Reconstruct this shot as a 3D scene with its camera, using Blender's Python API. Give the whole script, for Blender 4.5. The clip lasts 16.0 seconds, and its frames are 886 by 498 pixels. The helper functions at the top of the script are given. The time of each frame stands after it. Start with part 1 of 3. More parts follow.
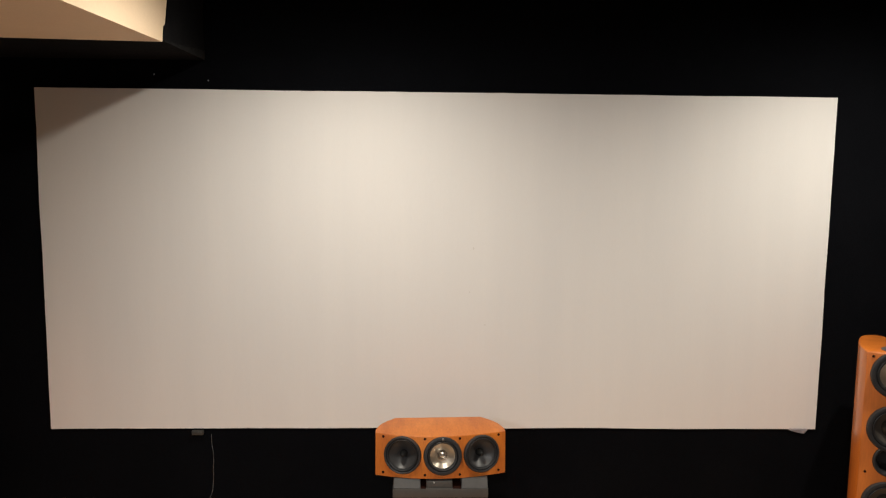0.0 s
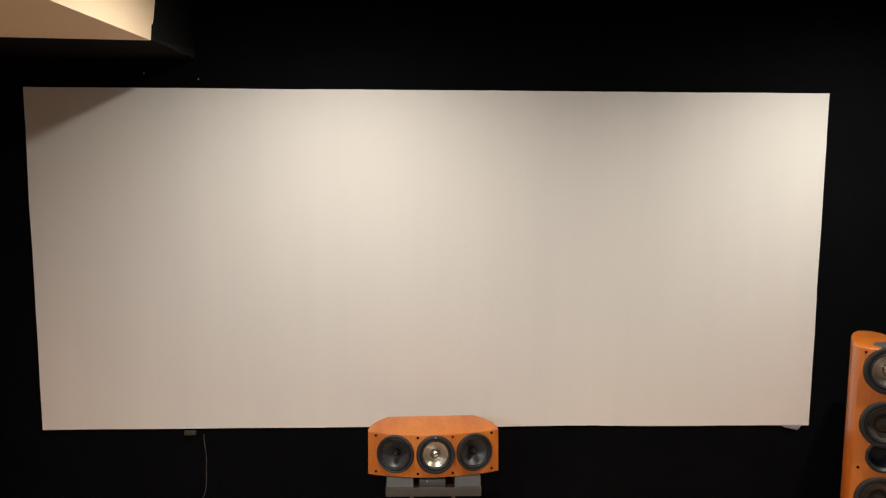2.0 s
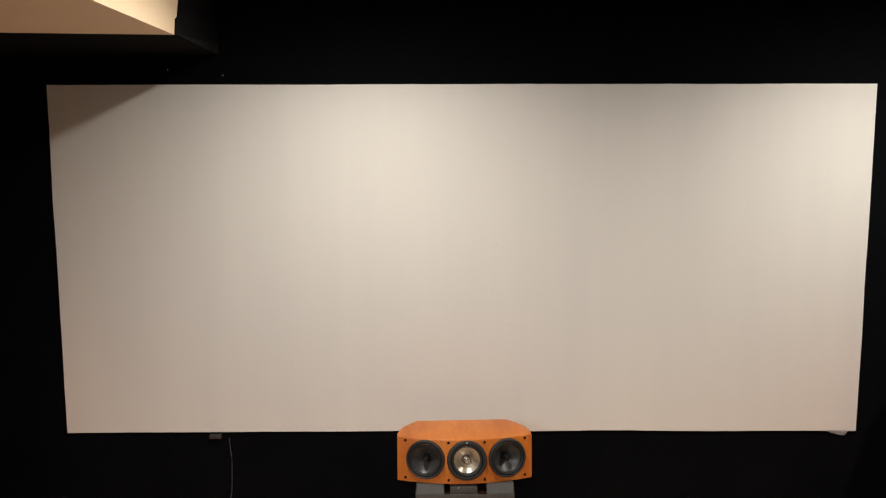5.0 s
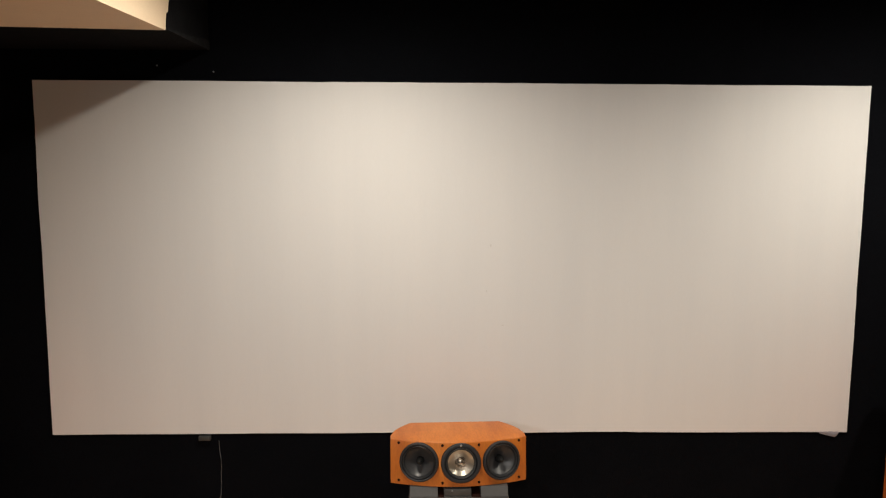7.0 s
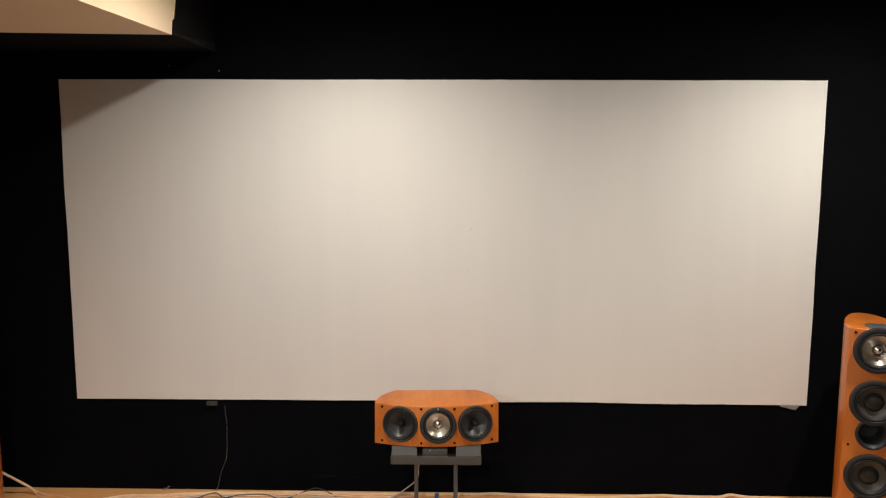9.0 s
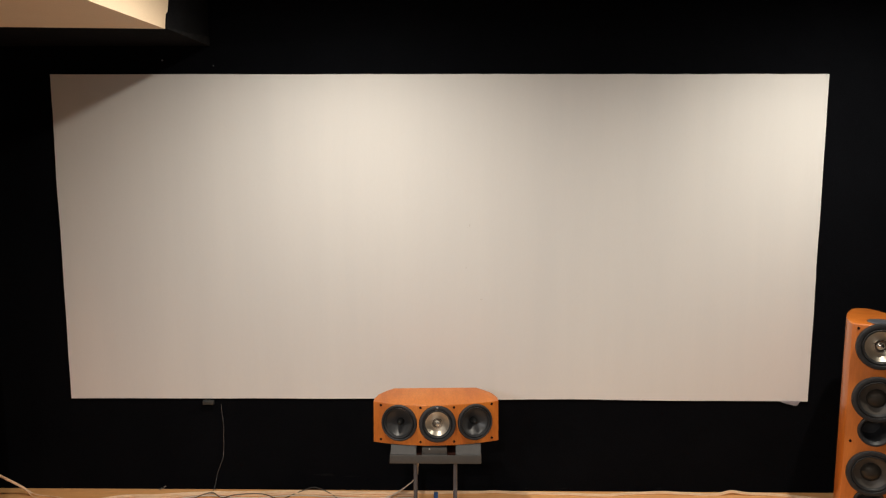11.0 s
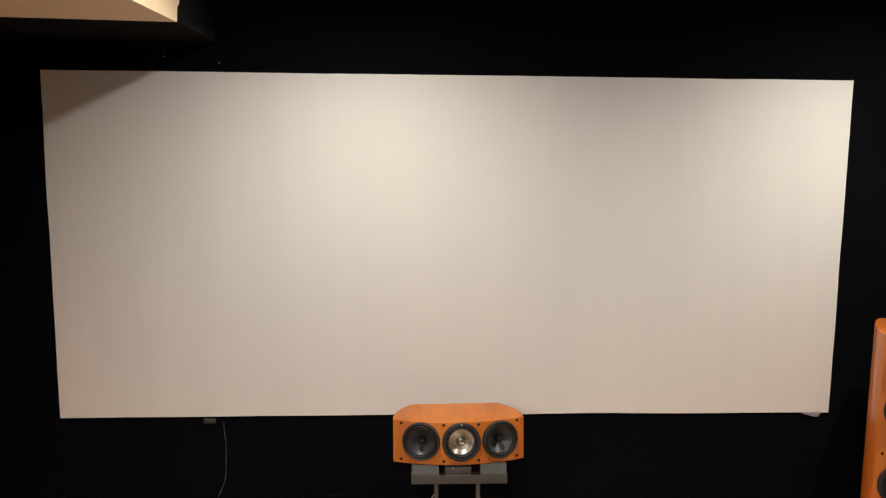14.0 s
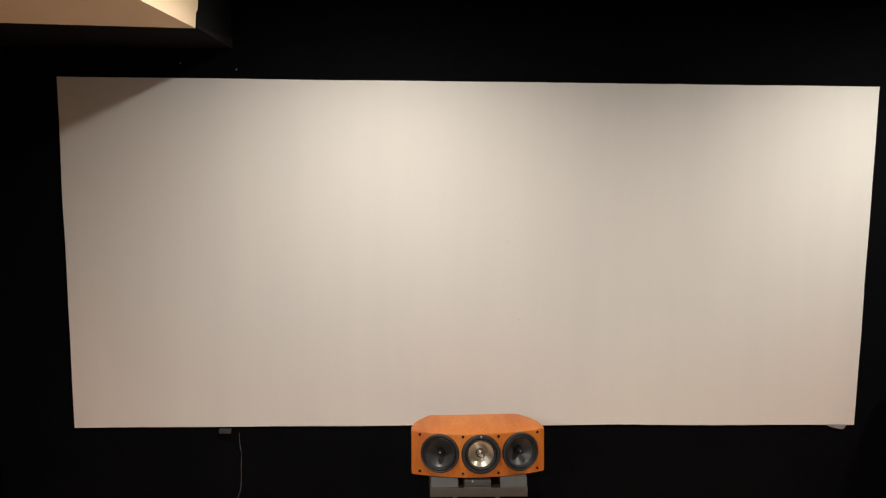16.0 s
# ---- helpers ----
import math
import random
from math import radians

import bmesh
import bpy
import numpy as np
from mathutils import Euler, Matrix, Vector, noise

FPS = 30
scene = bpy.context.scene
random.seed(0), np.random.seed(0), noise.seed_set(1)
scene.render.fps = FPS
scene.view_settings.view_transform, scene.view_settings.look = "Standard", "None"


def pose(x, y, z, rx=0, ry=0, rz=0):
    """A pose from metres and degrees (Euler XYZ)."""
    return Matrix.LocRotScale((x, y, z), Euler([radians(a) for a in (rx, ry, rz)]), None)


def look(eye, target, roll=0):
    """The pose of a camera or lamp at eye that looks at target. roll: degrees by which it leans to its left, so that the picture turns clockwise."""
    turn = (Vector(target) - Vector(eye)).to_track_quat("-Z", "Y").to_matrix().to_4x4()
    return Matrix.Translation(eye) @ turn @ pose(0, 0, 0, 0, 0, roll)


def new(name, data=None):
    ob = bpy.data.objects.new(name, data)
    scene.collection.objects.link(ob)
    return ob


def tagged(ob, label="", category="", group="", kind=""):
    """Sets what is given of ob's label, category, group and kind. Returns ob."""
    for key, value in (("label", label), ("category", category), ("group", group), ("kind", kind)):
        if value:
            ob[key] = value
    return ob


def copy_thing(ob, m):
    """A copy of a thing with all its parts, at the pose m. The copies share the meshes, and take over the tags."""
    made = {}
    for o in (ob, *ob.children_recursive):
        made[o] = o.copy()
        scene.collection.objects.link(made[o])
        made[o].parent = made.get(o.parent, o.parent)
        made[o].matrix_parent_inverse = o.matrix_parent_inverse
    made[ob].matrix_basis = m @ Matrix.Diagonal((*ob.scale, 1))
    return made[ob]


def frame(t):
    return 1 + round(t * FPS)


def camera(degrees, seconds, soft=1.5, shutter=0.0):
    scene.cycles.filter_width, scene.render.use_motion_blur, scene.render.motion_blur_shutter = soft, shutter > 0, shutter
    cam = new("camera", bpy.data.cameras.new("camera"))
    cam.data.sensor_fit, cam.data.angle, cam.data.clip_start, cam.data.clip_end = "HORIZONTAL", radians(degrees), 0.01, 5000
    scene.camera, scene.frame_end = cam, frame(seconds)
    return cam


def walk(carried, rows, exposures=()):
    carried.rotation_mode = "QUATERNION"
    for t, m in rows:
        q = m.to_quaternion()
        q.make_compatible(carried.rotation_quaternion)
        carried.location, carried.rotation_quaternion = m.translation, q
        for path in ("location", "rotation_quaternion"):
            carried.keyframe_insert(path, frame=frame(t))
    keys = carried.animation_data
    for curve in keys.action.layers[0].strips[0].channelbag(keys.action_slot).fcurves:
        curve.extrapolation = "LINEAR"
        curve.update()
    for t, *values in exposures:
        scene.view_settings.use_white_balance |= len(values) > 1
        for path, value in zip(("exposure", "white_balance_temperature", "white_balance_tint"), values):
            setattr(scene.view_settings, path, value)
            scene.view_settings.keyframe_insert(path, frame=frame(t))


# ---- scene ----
cam = camera(60.1, 16.0, soft=1.25)
PATH = [
    (0, (-0.082, -3.33, 1.645), (-0.026, -1.344, 1.416), 0.6),
    (0.5, (-0.081, -3.313, 1.643), (-0.022, -1.327, 1.414), 0.6),
    (1, (-0.084, -3.311, 1.642), (-0.019, -1.325, 1.415), 0.5),
    (1.5, (-0.077, -3.316, 1.643), (-0.012, -1.33, 1.415), 0.4),
    (2, (-0.061, -3.322, 1.643), (0.003, -1.337, 1.41), 0.3),
    (2.5, (-0.044, -3.334, 1.645), (0.008, -1.349, 1.407), 0.3),
    (3, (-0.023, -3.361, 1.64), (0.004, -1.375, 1.402), 0.3),
    (3.5, (0.012, -3.396, 1.632), (0.011, -1.41, 1.4), 0.2),
    (4, (0.039, -3.385, 1.629), (0.016, -1.398, 1.399), -0.1),
    (4.2, (0.025, -3.36, 1.614), (-0.002, -1.373, 1.391), -0.2),
    (6.3, (-0.219, -3.096, 1.644), (-0.15, -1.113, 1.397), 0.1),
    (6.5, (-0.195, -3.111, 1.626), (-0.131, -1.126, 1.388), 0.1),
    (7, (-0.132, -3.192, 1.639), (-0.084, -1.207, 1.397), 0.3),
    (7.5, (0.006, -3.352, 1.625), (0.022, -1.367, 1.379), 0.4),
    (8, (0.081, -3.463, 1.617), (0.071, -1.479, 1.365), 0.4),
    (8.5, (0.093, -3.489, 1.615), (0.064, -1.506, 1.363), 0.3),
    (9, (0.085, -3.489, 1.618), (0.047, -1.506, 1.365), 0.2),
    (9.2, (0.086, -3.486, 1.611), (0.048, -1.502, 1.361), 0.16),
    (11.3, (0.055, -3.430, 1.624), (0.039, -1.448, 1.355), -0.04),
    (11.5, (0.031, -3.404, 1.625), (0.022, -1.421, 1.36), -0.1),
    (11.8, (-0.032, -3.358, 1.641), (-0.026, -1.376, 1.369), -0.13),
    (12, (-0.076, -3.333, 1.637), (-0.06, -1.352, 1.363), -0.1),
    (12.5, (-0.145, -3.294, 1.625), (-0.099, -1.312, 1.356), -0.0),
    (13, (-0.176, -3.29, 1.622), (-0.106, -1.309, 1.358), 0.1),
    (13.5, (-0.189, -3.296, 1.624), (-0.106, -1.315, 1.362), 0.3),
    (14, (-0.207, -3.294, 1.624), (-0.114, -1.313, 1.366), 0.5),
    (14.5, (-0.216, -3.287, 1.63), (-0.125, -1.306, 1.372), 0.5),
    (15, (-0.229, -3.269, 1.628), (-0.143, -1.287, 1.373), 0.4),
    (15.5, (-0.242, -3.246, 1.624), (-0.162, -1.263, 1.375), 0.5),
    (16, (-0.248, -3.248, 1.626), (-0.177, -1.264, 1.385), 0.5),
]
walk(cam, [(t, look(eye, target, roll)) for t, eye, target, roll in PATH],
     [(0, -0.06), (4.2, -0.08), (6.3, -0.17), (7.0, -0.13), (7.6, -0.07), (14, -0.07), (16, -0.09)])

# ---- light ----
world = bpy.data.worlds.new("world")
world.use_nodes = True
world.node_tree.nodes["Background"].inputs["Color"].default_value = (0.9, 0.85, 0.75, 1)
world.node_tree.nodes["Background"].inputs["Strength"].default_value = 0.0
scene.world = world
WARM, COOL, WHITE = (1.0, 0.920, 0.785), (1.0, 0.925, 0.845), (0.96, 0.95, 0.94)
CEIL, BOXING = 2.40, 2.056
# place, height of the surface that holds the lamp, power, cone, colour and the point that a swivel lamp is turned to
LIGHTS = [(-0.36, -0.94, CEIL, 103.0, 175.0, WARM, None), (1.755, -0.88, CEIL, 108.0, 176.0, WARM, None),
          # the rear ceiling lamp is unseen, added to fill the lower screen
          (-0.3, -4.1, CEIL, 412.0, 165.0, COOL, None), (-1.75, -3.97, BOXING, 128.0, 70.0, WHITE, (0.45, 0.0, 0.1))]
for lx, ly, lz, watts, cone, tint, aim in LIGHTS:
    data = bpy.data.lights.new("downlight_lamp", "SPOT")
    data.energy, data.color, data.shadow_soft_size = watts, tint, 0.05 if aim else 0.027
    data.spot_size, data.spot_blend = radians(cone), 1.0
    spot = (lx, ly, lz - 0.02)
    new("downlight_lamp", data).matrix_world = look(spot, aim) if aim else pose(*spot)
scene.view_settings.exposure = 0.0


# ---- materials ----
def material(name, base, rough=0.6, metal=0.0, second=None, scale=8.0, stretch=(1, 1, 1), amount=0.5,
             fine=0.0, fine_scale=300.0, bump=0.0, bump_scale=200.0, coat=0.0, coat_rough=0.03, sheen=0.0, rough_var=0.0, emit=0.0, spec=0.5):
    m = bpy.data.materials.new(name)
    m.use_nodes = True
    nt = m.node_tree
    b = nt.nodes["Principled BSDF"]
    b.inputs["Roughness"].default_value, b.inputs["Metallic"].default_value = rough, metal
    b.inputs["Base Color"].default_value = (*base, 1)
    b.inputs["Coat Weight"].default_value = coat
    b.inputs["Coat Roughness"].default_value = coat_rough
    b.inputs["Sheen Weight"].default_value = sheen
    b.inputs["Specular IOR Level"].default_value = spec
    tc = nt.nodes.new("ShaderNodeTexCoord")
    mp = nt.nodes.new("ShaderNodeMapping")
    mp.inputs["Scale"].default_value = stretch
    nt.links.new(tc.outputs["Object"], mp.inputs["Vector"])
    if second:
        n = nt.nodes.new("ShaderNodeTexNoise")
        n.inputs["Scale"].default_value, n.inputs["Detail"].default_value, n.inputs["Roughness"].default_value = scale, 6, 0.62
        nt.links.new(mp.outputs[0], n.inputs["Vector"])
        ramp = nt.nodes.new("ShaderNodeMapRange")
        ramp.inputs["From Min"].default_value, ramp.inputs["From Max"].default_value = 0.3, 0.7
        ramp.inputs["To Max"].default_value = amount
        nt.links.new(n.outputs["Fac"], ramp.inputs["Value"])
        mix = nt.nodes.new("ShaderNodeMix")
        mix.data_type = "RGBA"
        mix.inputs["A"].default_value, mix.inputs["B"].default_value = (*base, 1), (*second, 1)
        nt.links.new(ramp.outputs[0], mix.inputs["Factor"])
        out = mix.outputs["Result"]
        if fine:
            n2 = nt.nodes.new("ShaderNodeTexNoise")
            n2.inputs["Scale"].default_value, n2.inputs["Detail"].default_value = fine_scale, 3
            nt.links.new(mp.outputs[0], n2.inputs["Vector"])
            r2 = nt.nodes.new("ShaderNodeMapRange")
            r2.inputs["From Min"].default_value, r2.inputs["From Max"].default_value = 0.25, 0.75
            r2.inputs["To Min"].default_value, r2.inputs["To Max"].default_value = 1 - fine, 1 + fine
            nt.links.new(n2.outputs["Fac"], r2.inputs["Value"])
            mul = nt.nodes.new("ShaderNodeMix")
            mul.data_type, mul.blend_type = "RGBA", "MULTIPLY"
            mul.inputs["Factor"].default_value = 1
            nt.links.new(out, mul.inputs["A"])
            nt.links.new(r2.outputs[0], mul.inputs["B"])
            out = mul.outputs["Result"]
        nt.links.new(out, b.inputs["Base Color"])
        if rough_var:
            rr = nt.nodes.new("ShaderNodeMapRange")
            rr.inputs["To Min"].default_value, rr.inputs["To Max"].default_value = rough - rough_var, rough + rough_var
            nt.links.new(n.outputs["Fac"], rr.inputs["Value"])
            nt.links.new(rr.outputs[0], b.inputs["Roughness"])
    if bump:
        n3 = nt.nodes.new("ShaderNodeTexNoise")
        n3.inputs["Scale"].default_value, n3.inputs["Detail"].default_value = bump_scale, 4
        nt.links.new(mp.outputs[0], n3.inputs["Vector"])
        bp = nt.nodes.new("ShaderNodeBump")
        bp.inputs["Strength"].default_value, bp.inputs["Distance"].default_value = bump, 0.002
        nt.links.new(n3.outputs["Fac"], bp.inputs["Height"])
        nt.links.new(bp.outputs[0], b.inputs["Normal"])
    if emit:
        b.inputs["Emission Color"].default_value = (1.0, 0.9, 0.75, 1)
        b.inputs["Emission Strength"].default_value = emit
    return m


VELVET = material("black_velvet", (0.0029, 0.0033, 0.0045), 0.95, second=(0.0042, 0.0047, 0.0063), scale=2.5, amount=0.9, fine=0.3, fine_scale=170, bump=0.6, bump_scale=260, spec=0.03)
BLACK_EDGE = material("dusty_black_cloth", (0.0065, 0.0068, 0.0080), 0.95, second=(0.0115, 0.0115, 0.0125), scale=9, amount=0.8, fine=0.4, fine_scale=120, bump=0.6, bump_scale=200, spec=0.04)
SCUFF = material("dusty_scuff", (0.0035, 0.0039, 0.0050), 0.95, second=(0.0120, 0.0128, 0.0145), scale=60, amount=0.9, fine=0.5, fine_scale=200, spec=0.04)
# paler grey that stands in for lamp light on the cover's lower edge
LIT_STRIP = material("grey_lit_strip", (0.009, 0.009, 0.0095), 0.95, second=(0.024, 0.024, 0.025), scale=14, amount=0.9, fine=0.5, fine_scale=160, spec=0.04)
CREAM = material("cream_wall_paint", (0.88, 0.70, 0.50), 0.7, second=(0.84, 0.645, 0.45), scale=4, amount=0.7, fine=0.03, fine_scale=150, bump=0.25, bump_scale=130)
CEILING_PAINT = material("dark_grey_ceiling_paint", (0.17, 0.17, 0.17), 0.8, second=(0.15, 0.15, 0.15), scale=4, amount=0.7, fine=0.03, fine_scale=150, bump=0.25, bump_scale=130)
TAUPE = material("taupe_wall_paint", (0.11, 0.10, 0.09), 0.7, second=(0.09, 0.085, 0.08), scale=4, amount=0.7, fine=0.03, fine_scale=150, bump=0.25, bump_scale=130)
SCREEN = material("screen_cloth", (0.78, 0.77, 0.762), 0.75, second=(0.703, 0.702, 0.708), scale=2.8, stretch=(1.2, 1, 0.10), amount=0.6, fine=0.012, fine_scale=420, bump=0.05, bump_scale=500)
BLEMISH = material("grey_smudge", (0.66, 0.645, 0.625), 0.8, second=(0.74, 0.73, 0.71), scale=60)
# made-up covering for the unseen floor, toned for the light it bounces
BOUNCE_FLOOR = material("grey_brown_bounce_floor", (0.285, 0.215, 0.170), 0.95, second=(0.220, 0.166, 0.130), scale=9, amount=0.8, fine=0.25, fine_scale=220, bump=0.6, bump_scale=300, spec=0.1)
FLOOR = material("tan_wood_floor", (0.90, 0.50, 0.215), 0.42, second=(0.74, 0.34, 0.115), scale=5, stretch=(0.5, 6, 1), amount=0.8, fine=0.10, fine_scale=50, bump=0.1, bump_scale=80, rough_var=0.08)
WOOD = material("cherry_veneer", (0.67, 0.208, 0.028), 0.42, second=(0.45, 0.112, 0.013), scale=5, stretch=(2.4, 0.6, 0.6), amount=0.9, fine=0.11, fine_scale=70, bump=0.05, bump_scale=160, coat=0.04, rough_var=0.06)
WOOD_TALL = material("cherry_veneer_upright", (0.66, 0.190, 0.024), 0.42, second=(0.48, 0.115, 0.013), scale=6, stretch=(2.4, 2.4, 0.35), amount=0.7, fine=0.07, fine_scale=70, bump=0.05, bump_scale=160, coat=0.5, coat_rough=0.14, rough_var=0.06)
RUBBER = material("black_rubber", (0.013, 0.0135, 0.015), 0.5, second=(0.026, 0.027, 0.03), scale=40, bump=0.1, bump_scale=300)
TRIM = material("black_plastic_trim", (0.017, 0.018, 0.021), 0.48, second=(0.028, 0.029, 0.032), scale=30, bump=0.06, bump_scale=400)
CONE = material("dark_grey_cone", (0.038, 0.038, 0.040), 0.38, second=(0.056, 0.056, 0.057), scale=25, fine=0.05, rough_var=0.05)
CAP = material("black_glossy_cap", (0.012, 0.012, 0.012), 0.14, second=(0.02, 0.02, 0.02), scale=20, spec=0.5)
DOME = material("dark_glossy_dome", (0.024, 0.021, 0.018), 0.055, second=(0.040, 0.034, 0.028), scale=25, spec=0.3)
WARM_CONE = material("brown_grey_cone", (0.054, 0.047, 0.041), 0.46, second=(0.080, 0.070, 0.060), scale=30, fine=0.12, rough_var=0.05)
SILVER = material("brushed_silver_cone", (0.76, 0.70, 0.60), 0.44, metal=1.0, second=(0.63, 0.575, 0.48), scale=12, amount=0.6, rough_var=0.05)
spun = SILVER.node_tree
turned = spun.nodes.new("ShaderNodeTangent")
turned.direction_type, turned.axis = "RADIAL", "Y"
spun.links.new(turned.outputs[0], spun.nodes["Principled BSDF"].inputs["Tangent"])
spun.nodes["Principled BSDF"].inputs["Anisotropic"].default_value = 0.7
spun.nodes["Principled BSDF"].inputs["Anisotropic Rotation"].default_value = 0.25
CHROME = material("polished_dome", (0.90, 0.87, 0.82), 0.2, metal=1.0, second=(0.75, 0.72, 0.66), scale=30)
HOLE = material("dark_socket", (0.022, 0.006, 0.004), 0.8, second=(0.016, 0.007, 0.004), scale=80, spec=0.1)
STEEL = material("grey_powder_coat", (0.082, 0.079, 0.076), 0.5, second=(0.055, 0.053, 0.051), scale=14, amount=0.8, fine=0.08, fine_scale=220, bump=0.15, bump_scale=500)
TUBE = material("grey_tube", (0.105, 0.122, 0.155), 0.24, second=(0.075, 0.088, 0.112), scale=20, metal=0.1)
PALE_WIRE = material("pale_wire", (0.95, 0.70, 0.47), 0.40, second=(0.74, 0.42, 0.20), scale=30)
WHITE_WIRE = material("white_wire", (0.66, 0.62, 0.55), 0.45, second=(0.55, 0.5, 0.44), scale=30)
LINT = material("grey_lint", (0.22, 0.21, 0.195), 0.9, second=(0.12, 0.115, 0.11), scale=80)
BLACK_WIRE = material("black_wire", (0.03, 0.028, 0.027), 0.45, second=(0.045, 0.042, 0.04), scale=30)
FINE_WIRE = material("dull_fine_wire", (0.19, 0.20, 0.215), 0.45, second=(0.02, 0.021, 0.023), scale=26, amount=1.0)
BOX_GREY = material("grey_plastic", (0.034, 0.035, 0.034), 0.5, second=(0.06, 0.06, 0.056), scale=60)
TAPE = material("blue_tape", (0.05, 0.12, 0.33), 0.6, second=(0.07, 0.16, 0.40), scale=60)
SCRAP = material("milky_plastic_film", (0.55, 0.53, 0.58), 0.35, second=(0.4, 0.39, 0.44), scale=70)
BADGE = material("grey_badge", (0.11, 0.12, 0.15), 0.3, metal=0.3, second=(0.14, 0.15, 0.17), scale=60)
NAIL = material("nail_head", (0.42, 0.42, 0.42), 0.42, metal=0.8, second=(0.34, 0.34, 0.34), scale=90)
GLOW = material("lit_lens", (0.9, 0.85, 0.75), 0.4, emit=6.0)
WHITE_TRIM = material("white_trim_ring", (0.8, 0.79, 0.76), 0.5, second=(0.75, 0.74, 0.7), scale=40)


# ---- building blocks ----
def mesh_of(name, bm, mat, smooth=False):
    bmesh.ops.recalc_face_normals(bm, faces=bm.faces)
    me = bpy.data.meshes.new(name)
    bm.to_mesh(me)
    bm.free()
    me.materials.append(mat)
    if smooth:
        me.shade_smooth()
        me.set_sharp_from_angle(angle=radians(38))
    return me


def part(name, bm, mat, parent=None, label="", m=None, smooth=True):
    ob = new(name, mesh_of(name, bm, mat, smooth))
    if parent:
        ob.parent = parent
    if m is not None:
        ob.matrix_basis = m
    if label:
        ob["label"] = label
    return ob


def empty(name, m=None):
    ob = new(name)
    ob.empty_display_size = 0.1
    if m is not None:
        ob.matrix_basis = m
    return ob


def box(x0, x1, y0, y1, z0, z1, bevel=0.0, bm=None):
    bm = bm or bmesh.new()
    made = bmesh.ops.create_cube(bm, size=1, matrix=Matrix.LocRotScale(((x0 + x1) / 2, (y0 + y1) / 2, (z0 + z1) / 2), None, (x1 - x0, y1 - y0, z1 - z0)))
    if bevel:
        edges = list({e for v in made["verts"] for e in v.link_edges})
        bmesh.ops.bevel(bm, geom=edges, offset=bevel, segments=2, affect="EDGES", profile=0.6)
    return bm


def prism(plan, z0, z1, bevel=0.0, axis="z"):
    """A plan outline pushed up from z0 to z1, or along x, with its rims rounded."""
    bm = bmesh.new()
    place = (lambda a, b, c: (a, b, c)) if axis == "z" else (lambda a, b, c: (c, a, b))
    low = [bm.verts.new(place(x, y, z0)) for x, y in plan]
    high = [bm.verts.new(place(x, y, z1)) for x, y in plan]
    caps = [bm.faces.new(low), bm.faces.new(high)]
    for i in range(len(plan)):
        j = (i + 1) % len(plan)
        bm.faces.new((low[i], low[j], high[j], high[i]))
    bmesh.ops.recalc_face_normals(bm, faces=bm.faces)
    if bevel:
        bmesh.ops.bevel(bm, geom=list({e for f in caps for e in f.edges}), offset=bevel, segments=3, affect="EDGES", profile=0.5)
    return bm


def lathe(profile, steps=48, close=False):
    """Turns (radius, outward) about the y axis; outward is -y."""
    bm = bmesh.new()
    rings = []
    for r, d in profile:
        if r < 1e-6:
            rings.append([bm.verts.new((0, -d, 0))])
        else:
            rings.append([bm.verts.new((r * math.cos(2 * math.pi * i / steps), -d, r * math.sin(2 * math.pi * i / steps))) for i in range(steps)])
    pairs = list(zip(rings, rings[1:])) + ([(rings[-1], rings[0])] if close else [])
    for a, b in pairs:
        for i in range(steps):
            j = (i + 1) % steps
            if len(a) == 1:
                bm.faces.new((a[0], b[i], b[j]))
            elif len(b) == 1:
                bm.faces.new((a[i], a[j], b[0]))
            else:
                bm.faces.new((a[i], a[j], b[j], b[i]))
    return bm


def glide(points, steps=8):
    """A smooth line through the points."""
    pts = [Vector(p) for p in points]
    pts = [2 * pts[0] - pts[1]] + pts + [2 * pts[-1] - pts[-2]]
    out = []
    for a, b, c, d in zip(pts, pts[1:], pts[2:], pts[3:]):
        for i in range(steps):
            t = i / steps
            out.append(0.5 * (2 * b + (c - a) * t + (2 * a - 5 * b + 4 * c - d) * t * t + (3 * b - a - 3 * c + d) * t ** 3))
    return out + [pts[-2]]


def tube(points, r, sides=8, steps=8, bm=None, wobble=0.0):
    bm = bm or bmesh.new()
    line = glide(points, steps)
    if wobble:
        line = [p + wobble * noise.noise_vector(p * 14) for p in line]
    rings = []
    for i, p in enumerate(line):
        way = (line[min(i + 1, len(line) - 1)] - line[max(i - 1, 0)]).normalized()
        side = way.cross(Vector((0.13, 0.21, 0.97))).normalized()
        up = side.cross(way)
        rings.append([bm.verts.new(p + r * (math.cos(2 * math.pi * k / sides) * side + math.sin(2 * math.pi * k / sides) * up)) for k in range(sides)])
    for a, b in zip(rings, rings[1:]):
        for k in range(sides):
            j = (k + 1) % sides
            bm.faces.new((a[k], a[j], b[j], b[k]))
    bm.faces.new(rings[0])
    bm.faces.new(rings[-1])
    return bm


